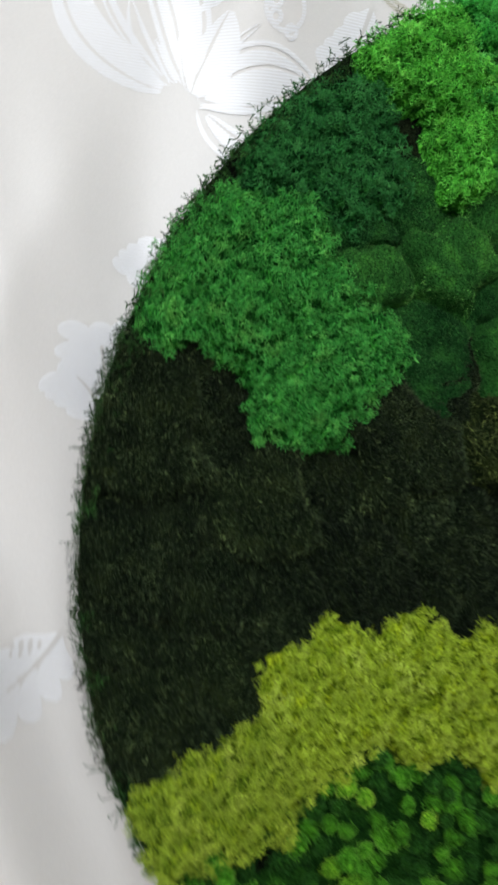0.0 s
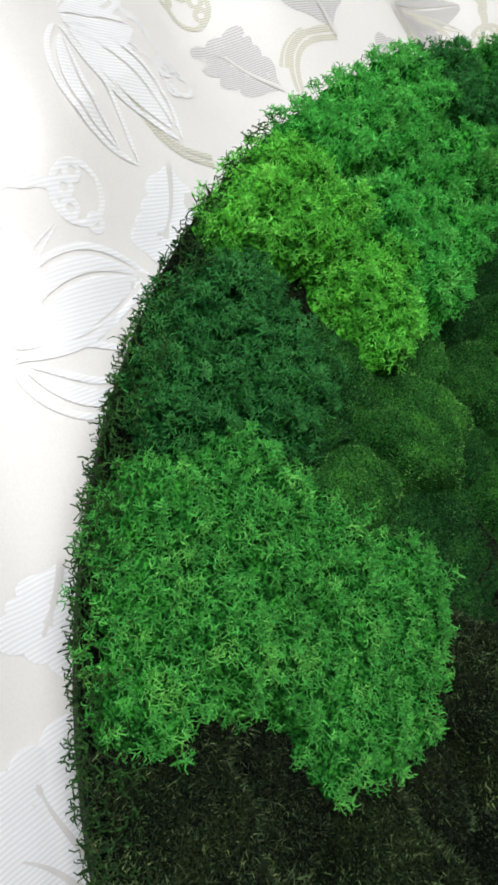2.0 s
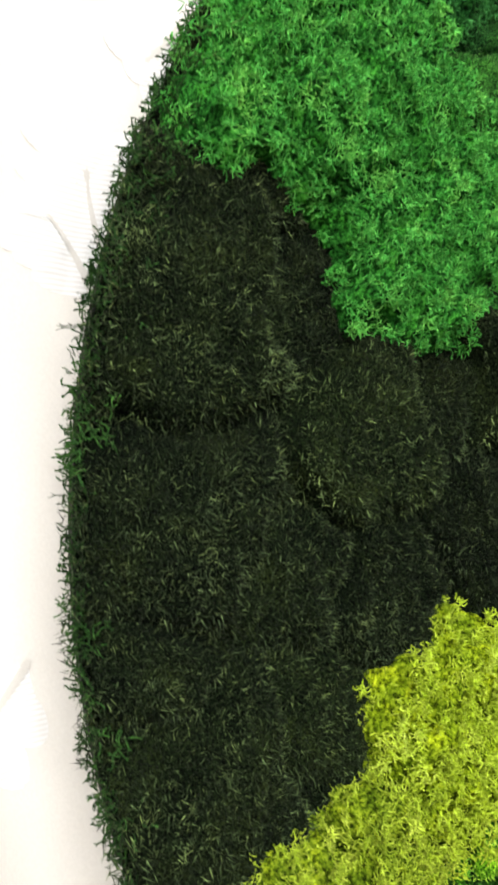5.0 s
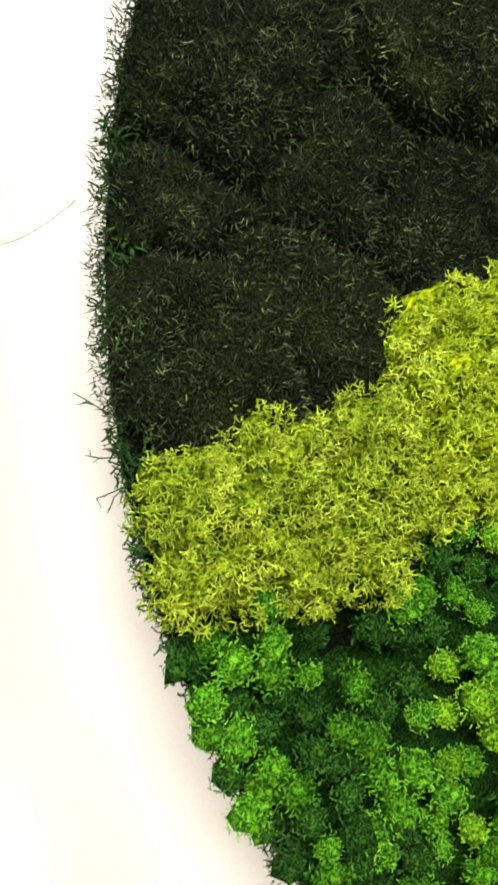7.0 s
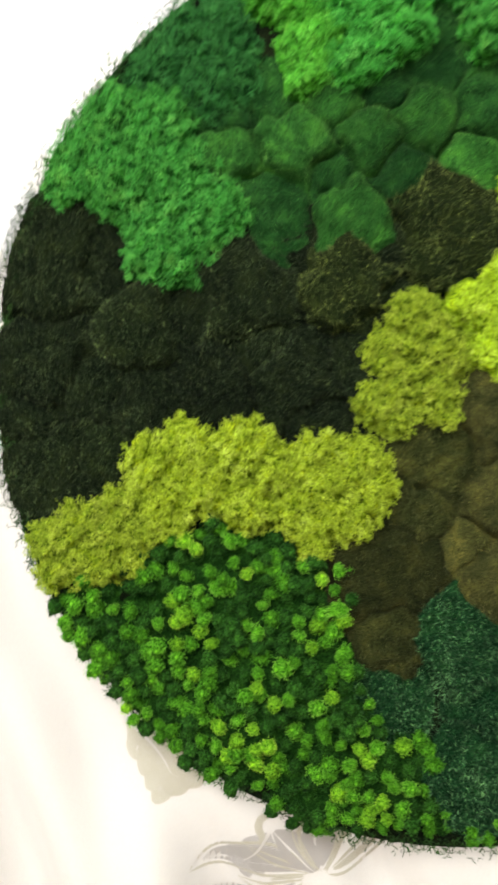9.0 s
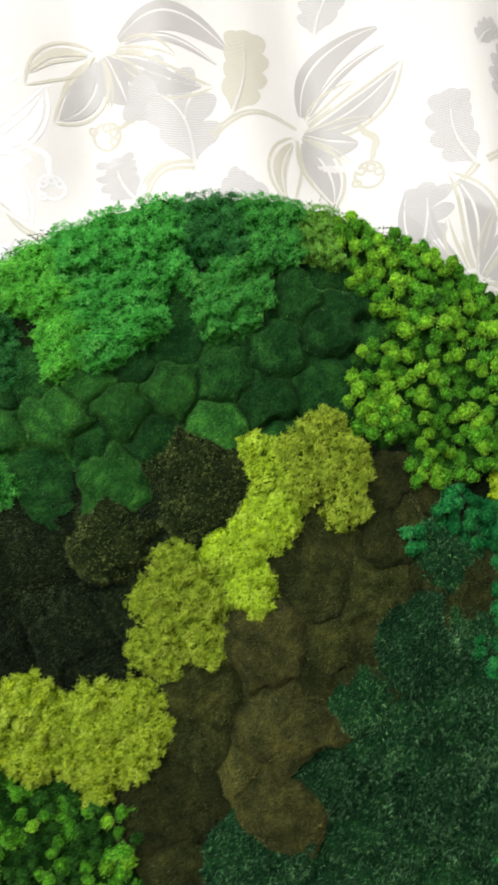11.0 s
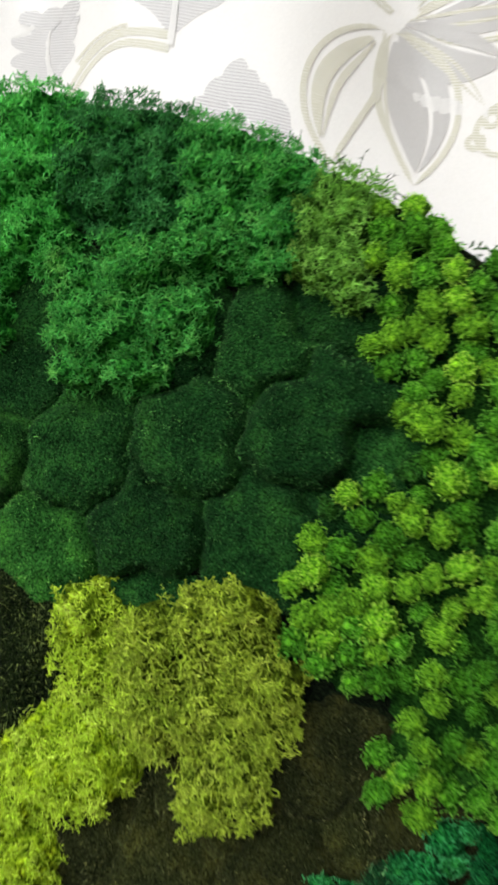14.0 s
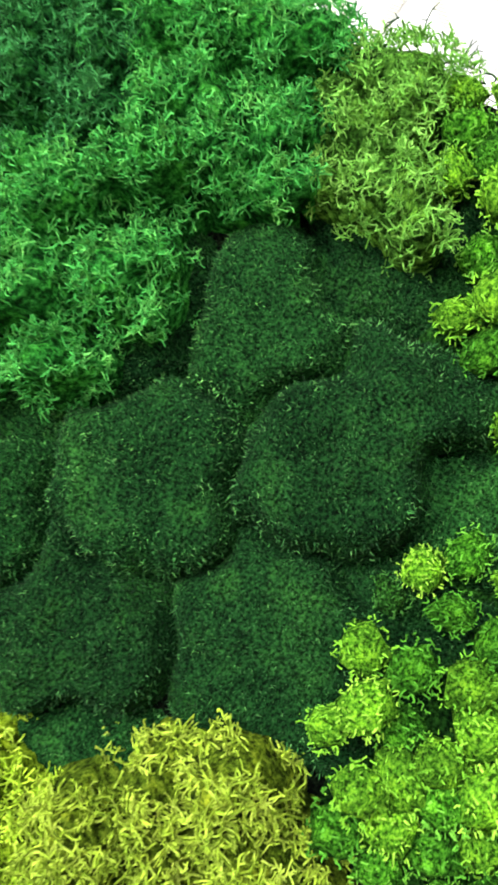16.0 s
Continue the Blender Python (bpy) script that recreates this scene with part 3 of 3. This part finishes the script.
reindeer_clump([(-384, -152, 25), (-383, -181, 20), (-357, -135, 31), (-331, -145, 31), (-335, -171, 20), (-319, -114, 21), (-306, -140, 24), (-312, -164, 18), (-362, -170, 24), (-350, -160, 26)],
               M_OLIVE, "olive-yellow reindeer moss at the end of the band", 0.044)
reindeer_clump([(-291, -77, 33), (-261, -66, 36), (-280, -112, 33), (-240, -91, 38), (-210, -59, 32), (-204, -110, 31), (-184, -78, 22)],
               M_LIME, "lime-yellow reindeer moss clump", 0.048)
reindeer_clump([(-139, -77, 38), (-104, -81, 36), (-148, -118, 33), (-112, -117, 32), (-142, -148, 17), (-169, -88, 23), (-90, -96, 25)],
               M_LIME, "lime-yellow reindeer moss clump", 0.048)
reindeer_clump([(-57, 58, 32), (-77, 31, 29), (-36, 33, 35), (-87, -15, 24), (-40, -7, 29), (-27, -26, 15), (-71, -33, 16), (-64, 8, 28)],
               M_OLIVE, "olive and lime reindeer moss clump", 0.046)
reindeer_clump([(29, 98, 35), (3, 76, 30), (48, 108, 26), (17, 40, 27), (-15, 72, 18), (22, 22, 17)], M_YELLOW, "bright lime reindeer moss clump", 0.048)
reindeer_clump([(28, 176, 22), (40, 151, 26), (58, 165, 22), (60, 145, 24)], M_YELLOW, "small bright lime reindeer moss clump", 0.044)
reindeer_clump([(97, 177, 36), (112, 151, 33), (75, 142, 27), (120, 115, 23), (105, 200, 18), (107, 104, 15), (122, 165, 24), (66, 178, 20), (70, 160, 24)], M_OLIVE, "olive-yellow rounded reindeer moss clump", 0.050, size=0.0058)
reindeer_clump([(302, 128, 29), (319, 142, 22), (293, 110, 18), (337, 120, 26)], M_YELLOW, "lime reindeer moss clump among green balls", 0.046)
reindeer_clump([(329, -61, 20)], M_YELLOW, "small lime reindeer moss clump", 0.044)

# ---- cushions of flat moss ----


def cushion_score(x, z, c):
    u, v, r, tall = c
    return 1 - np.hypot(x - u / 1000, z - v / 1000) / (r / 1000 * 1.45)


def cushion_field(every, material, label, seed0, length, step, tone=None, width=0.0005, lean=0.9, pillow=0.5):
    """Cushions packed side by side: each swells to its own dome and dives into a crease where it meets the next."""
    for i, c in enumerate(every):
        seed = 900 + i + 1000 * seed0
        u, v, r, tall = c

        def f(x, z):
            bent = x + 0.0045 * wobble(x, z, 0.05, seed0 + 70), z + 0.0045 * wobble(x, z, 0.05, seed0 + 71)
            own = cushion_score(*bent, c)
            rest = np.max([cushion_score(*bent, o) for o in every if o is not c], axis=0)
            g = np.clip((own - rest) / 0.42, 0, 1)
            rise = np.clip(1 - (1 - np.clip(own, 0, 1)) ** 2.6, 0, 1)
            h = 0.003 + 1.45 * tall * ((1 - pillow) * rise + pillow * (1 - (1 - g) ** 2.4)) - 0.003 * (g <= 0.0)
            h = np.where(own < 0.02, -0.01, h)
            return h + 0.0014 * wobble(x, z, 0.024, seed) + 0.0005 * wobble(x, z, 0.009, seed + 1)

        lobe = [(u, v, r * 1.4)]
        core = height_surface(f, lobe, 0.0022, 0.0012)
        x, z = field(lobe, step, seed)
        h = f(x, z)
        ok = h > 0.003
        x, z, h = x[ok], z[ok], h[ok]
        n = len(x)
        if n < 4:
            continue
        N = normals(f, x, z, flat=0.7) + rng.normal(0, lean, (n, 3)) * np.array([1, 0.3, 1])
        N[:, 1] = -np.abs(N[:, 1])
        N /= np.linalg.norm(N, axis=1, keepdims=True)
        side = np.cross(N, rng.normal(0, 1, (n, 3)))
        side /= np.linalg.norm(side, axis=1, keepdims=True)
        P = np.stack([x, -(h - 0.0016), z], 1)
        ln = length * rng.uniform(0.4, 1.3, (n, 1))
        V = np.stack([P - side * width, P + side * width, P + N * ln], 1).reshape(-1, 3)
        F = np.arange(3 * n).reshape(n, 3)
        m = tone[i] if tone and tone.get(i) else material
        part("cushion_moss", tri_mesh("cushion_moss", *gather([core, (V, F)]), m, True, cores=len(core[1])), picture, label)


cushion_field([(-168, 214, 33, .020), (-230, 207, 26, .016), (-144, 257, 25, .012), (-105, 221, 25, .016), (-50, 243, 27, .017), (-117, 153, 31, .018), (-11, 205, 28, .016),
               (-70, 186, 28, .015), (2, 257, 28, .016), (57, 280, 28, .018), (44, 230, 29, .017), (85, 329, 27, .016), (117, 300, 34, .021), (106, 243, 30, .014),
               (-190, 259, 22, .007), (-193, 154, 38, .008), (-89, 273, 22, .010), (-45, 292, 30, .007), (0, 298, 28, .007), (113, 364, 22, .005), (150, 288, 20, .008),
               (-45, 325, 34, .006), (-140, 190, 20, .010), (60, 180, 25, .009), (-32, 172, 22, .010), (-240, 238, 24, .010), (142, 255, 20, .008), (40, 325, 24, .008)],
              M_CUSH_GREEN, "low rounded cushion of dark green moss", 1, 0.0019, 0.00105,
              {0: M_CUSH_LIGHT, 1: M_CUSH_LIGHT, 2: M_CUSH_LIGHT, 3: M_CUSH_LIGHT, 4: M_CUSH_LIGHT, 5: M_CUSH_LIGHT, 6: M_CUSH_LIGHT}, 0.00030, 1.0, 0.44)
cushion_field([(-122, 90, 38, .022), (-34, 143, 40, .022), (-310, 42, 38, .020), (-216, 77, 46, .020), (-389, 102, 46, .018), (-388, 10, 44, .016),
               (-350, -10, 34, .012), (-237, -2, 42, .014), (-166, 0, 40, .014), (-380, -79, 42, .016), (-303, -22, 36, .012), (-340, 103, 26, .006),
               (-145, -35, 26, .010), (-405, -40, 30, .012), (-345, -72, 32, .012), (-260, 65, 26, .007), (-200, 35, 28, .009), (-170, 132, 30, .006), (-75, 60, 30, .008),
               (-85, 132, 22, .009), (-100, 25, 28, .009)],
              M_CUSH_BLACK, "cushion of blackish green fibrous moss", 2, 0.0046, 0.0012, {0: M_CUSH_OLIVE, 1: M_CUSH_OLIVE}, 0.00032, 1.0, 0.45)
cushion_field([(36, -27, 42, .018), (54, -104, 47, .026), (30, -180, 40, .027), (-5, -146, 24, .014), (-59, -180, 52, .014), (-34, -68, 38, .011), (93, -32, 31, .014),
               (95, 45, 42, .014), (144, 28, 46, .016), (247, 21, 32, .015), (163, 127, 30, .009), (83, -62, 30, .012), (-43, -112, 32, .011), (-62, -222, 34, .012),
               (120, -70, 34, .012), (155, 75, 40, .014), (190, 0, 34, .013), (60, 60, 28, .008), (205, 42, 28, .010), (190, 95, 28, .008), (-20, -205, 30, .011),
               (75, -140, 28, .011), (140, -30, 32, .014), (215, 112, 24, .008), (120, 95, 32, .010)],
              M_CUSH_BROWN, "flat cushion of olive-brown moss", 3, 0.0024, 0.0012, {0: M_CUSH_KHAKI, 1: M_CUSH_KHAKI, 2: M_CUSH_KHAKI, 3: M_CUSH_KHAKI}, 0.00034, pillow=0.36)
cushion_field([(17, -240, 46, .022), (92, -157, 34, .015), (66, -302, 58, .024), (34, -356, 46, .020), (-59, -290, 34, .003), (195, -38, 42, .024), (222, 59, 27, .014),
               (141, -232, 48, .024), (148, -123, 41, .022), (130, -93, 30, .018), (234, -17, 25, .014), (190, -170, 50, .020), (180, -290, 55, .020), (235, -100, 45, .020),
               (250, -220, 50, .020)],
              M_CUSH_TEAL, "fluffy cushion of dark teal-green moss", 4, 0.0060, 0.0014, None, 0.0005, 0.8, 0.55)

# dark sheet added under everything, its colour standing in for shade in the crevices
gap_sheet = bmesh.new()
bmesh.ops.create_circle(gap_sheet, cap_ends=True, segments=96, radius=RADIUS - 0.010)
bmesh.ops.rotate(gap_sheet, verts=gap_sheet.verts, cent=(0, 0, 0), matrix=Matrix.Rotation(radians(90), 3, "X"))
bmesh.ops.translate(gap_sheet, verts=gap_sheet.verts, vec=(0, -0.004, 0))
ext = bmesh.ops.extrude_face_region(gap_sheet, geom=gap_sheet.faces[:])
bmesh.ops.translate(gap_sheet, verts=[v for v in ext["geom"] if isinstance(v, bmesh.types.BMVert)], vec=(0, 0.0038, 0))
me = bpy.data.meshes.new("moss_felt")
gap_sheet.to_mesh(me)
gap_sheet.free()
me.materials.append(SHADED_BODY["cushion_blackish"])
part("moss_felt", me, picture, "blackish sheet added to darken the gaps between the cushions")

# ---- the rim ----
n = 6500
q = rng.uniform(0, 2 * np.pi, n)
q = np.where((np.cos(q - 0.9) > 0.5) & (rng.random(n) < 0.6), q + np.pi * 0.8, q)
tuft = 0.55 + 0.45 * np.sin(31 * q + 2 * np.sin(9 * q)) * np.sin(17 * q + 1)
keep = rng.random(n) < 0.35 + 0.65 * tuft + 0.5 * ((q > 1.95) & (q < 2.95))
q, tuft = q[keep], tuft[keep]
n = len(q)
side = rng.random(n) < 0.4
high = (q > 1.95) & (q < 2.95) & ~side
rr = np.where(side, RADIUS - 0.012 + rng.uniform(0, 0.003, n), RADIUS - 0.005 - rng.uniform(0.0, 0.014, n) - 0.003 * (1 - tuft))
hh = np.where(side, rng.uniform(-0.013, 0.006, n), rng.uniform(0.002, 0.020, n) * (0.6 + 0.4 * tuft))
rr = np.where(high, RADIUS - 0.004 - 0.020 * rng.random(n), rr)
hh = np.where(high, 0.006 + 0.022 * rng.random(n), hh)
P = np.stack([rr * np.cos(q), -hh, rr * np.sin(q)], 1)
out = np.where(side, 0.9, 0.3)
N = np.stack([np.cos(q) * out, -np.where(side, 0.35, 0.9), np.sin(q) * out], 1)
tagged(part("edge_moss", tri_mesh("edge_moss", *plant(SPRIGS + STRANDS[:4], P, N, 0.0060, 0.6), M_RIM), picture, "dark green feathery moss round the rim"), kind="stuff")

# dry stray twigs that stick out past the rim
q = np.radians([74, 75.5, 77, 80, 87, 92, 99, 196, 198, 200, 160, 168, 176, 135])
P = np.stack([(RADIUS - 0.006) * np.cos(q), -rng.uniform(0.006, 0.02, len(q)), (RADIUS - 0.006) * np.sin(q)], 1)
N = np.stack([np.cos(q), -np.full(len(q), 0.35), np.sin(q)], 1)
tagged(part("dry_twig", tri_mesh("dry_twig", *plant(TWIGS, P, N, 0.017, 0.35), M_RIM), picture, "thin dark dry twigs sticking out of the rim"), kind="stuff")

# ---- patches of moss balls ----


def ball_mesh(name, material, seed):
    """A lumpy knob of moss: two or three lobes, all over short curling sprigs."""
    r = np.random.default_rng(seed)
    shift = Vector((seed * 1.7, 0, 0))

    def swell(v):
        return 1 + 0.55 * noise.noise(v * 95 + shift) + 0.20 * noise.noise(v * 320 + shift)

    bm = bmesh.new()
    bmesh.ops.create_icosphere(bm, subdivisions=1, radius=0.0084)
    for v in bm.verts:
        v.co *= swell(v.co)
    cv = np.array([v.co for v in bm.verts])
    cf = np.array([[v.index for v in fc.verts] for fc in bm.faces])
    bm.free()
    k = 88
    i = (np.arange(k) + 0.5) / k
    up = 1 - 1.55 * i
    ring, turn = np.sqrt(1 - up ** 2), np.arange(k) * 2.39996
    D = np.stack([ring * np.cos(turn), -up, ring * np.sin(turn)], 1) + r.normal(0, 0.12, (k, 3))
    D /= np.linalg.norm(D, axis=1, keepdims=True)
    P = np.array([np.array(Vector(d * 0.0084) * swell(Vector(d * 0.0084))) for d in D])
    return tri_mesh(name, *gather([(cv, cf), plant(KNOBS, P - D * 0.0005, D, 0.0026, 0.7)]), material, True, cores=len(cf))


def scatter(lobes, gap, seed, rim=0.008):
    """Points in the lobes that keep a gap from each other."""
    r = np.random.default_rng(seed)
    L = np.array(lobes, float) / 1000
    lo, hi = (L[:, :2] - L[:, 2:]).min(0), (L[:, :2] + L[:, 2:]).max(0)
    out = []
    for p in r.uniform(lo, hi, (14000, 2)):
        if np.hypot(*p) > RADIUS - rim or not (np.hypot(L[:, 0] - p[0], L[:, 1] - p[1]) < L[:, 2] - 0.004).any():
            continue
        if out and (np.hypot(*(np.array(out) - p).T) < gap * r.uniform(0.8, 1.15)).any():
            continue
        out.append(p)
    return out


def ball_patch(lobes, meshes, choose, label, seed, gap=0.0124):
    def f(x, z):
        return dome(x, z, lobes, seed, 0.1, 0.35) * 0.008

    base = part("ball_moss_patch", tri_mesh("ball_moss_patch", *height_surface(f, lobes, 0.006, 0.0), SHADED_BODY["ball_dark_green" if meshes is not TEAL else "ball_teal_green"], True), picture, label)
    r = np.random.default_rng(seed + 1)
    for x, z in scatter(lobes, gap, seed):
        xa, za = np.array([x]), np.array([z])
        tone = choose(xa, za)[0] + r.normal(0, 0.22)
        row = meshes[0 if tone < -0.05 else (1 if tone < 0.48 else 2)]
        ob = part("moss_ball", row[r.integers(0, len(row))], base)
        s = r.uniform(0.70, 1.08)
        lift = 0.009 + 0.017 * r.random() + 0.006 * (tone > 0.3)
        near = min(1.0, (RADIUS - math.hypot(x, z)) / 0.05)
        ob.matrix_basis = pose(x, -lift * (0.7 + 0.3 * near), z, r.uniform(-25, 25), r.uniform(0, 360), r.uniform(-25, 25)) @ Matrix.Diagonal((s * r.uniform(0.85, 1.2), s * 0.95, s, 1))


GREEN = [[ball_mesh("moss_ball", m, 10 * k + j) for j in range(3)] for k, m in enumerate((M_BALL_DARK, M_BALL_MID, M_BALL_LIGHT))]
TEAL = [[ball_mesh("moss_ball", m, 50 + 10 * k + j) for j in range(3)] for k, m in enumerate((M_BALL_TEAL, M_BALL_TEAL, M_BALL_JADE))]

LIT = [(-258, -224, 28), (-123, -224, 23), (-207, -334, 28), (-100, -349, 20), (-69, -392, 26), (-340, -206, 11), (-212, -173, 13), (-258, -152, 10)]
ball_patch([(-354, -228, 36), (-258, -178, 41), (-292, -252, 57), (-211, -207, 56), (-150, -210, 43), (-244, -297, 61), (-168, -283, 61), (-122, -266, 35),
            (-105, -317, 35), (-207, -342, 46), (-134, -365, 51), (-73, -367, 36), (-43, -345, 25), (-87, -394, 30), (-52, -387, 31), (-333, -274, 31), (-10, -401, 25), (25, -404, 25), (60, -405, 24), (-140, -395, 40), (-230, -365, 36), (-300, -310, 34), (-275, -335, 30), (-228, -144, 24), (-182, -160, 24), (-142, -172, 24), (-118, -182, 22), (-299, -175, 24), (-340, -196, 22)],
           GREEN, lambda x, z: -0.03 + 0.30 * wobble(x, z, 0.06, 33) + 0.55 * (dome(x, z, LIT, 5) > 0), "patch of green and lime moss balls along the lower rim", 21)
ball_patch([(129, 402, 14), (157, 374, 22), (148, 342, 18), (193, 352, 32), (166, 320, 18), (238, 315, 45), (203, 284, 40), (153, 256, 28), (140, 224, 18), (176, 238, 32),
            (239, 234, 49), (292, 266, 40), (213, 185, 31), (177, 193, 13), (266, 199, 36), (204, 148, 22), (240, 149, 22), (302, 199, 35), (323, 235, 36), (346, 196, 35), (292, 311, 18), (319, 276, 22), (165, 215, 22), (192, 214, 28), (150, 240, 20), (142, 400, 24), (200, 370, 34), (250, 335, 36), (293, 297, 36), (330, 252, 36), (362, 205, 36), (385, 165, 34), (150, 205, 22), (166, 190, 20), (275, 166, 26), (332, 168, 26)],
           GREEN, lambda x, z: 0.52 + 0.28 * wobble(x, z, 0.05, 44) - np.clip((x - 0.16) / 0.16, 0, 1) * 0.3, "patch of fresh green and lime moss balls", 22)
ball_patch([(187, 81, 17), (218, 95, 20), (258, 83, 27), (240, 109, 22), (285, 66, 26), (302, 22, 36), (276, 3, 18), (254, -37, 22), (298, -40, 31), (320, 58, 26), (342, 36, 35),
            (268, -72, 26), (320, -17, 26), (351, -29, 35), (395, 40, 40), (282, 96, 24), (318, 92, 26), (352, 90, 28), (308, -84, 30), (345, -76, 30)],
           TEAL, lambda x, z: 0.3 + 0.4 * wobble(x, z, 0.07, 55), "patch of teal-green moss balls", 23)
ball_patch([(390, -70, 50), (345, -150, 50), (290, -235, 55), (215, -325, 55), (125, -380, 45), (395, 150, 40)],
           TEAL, lambda x, z: 0.1 + 0.4 * wobble(x, z, 0.07, 56), "patch of teal-green moss balls along the rim", 24, 0.017)
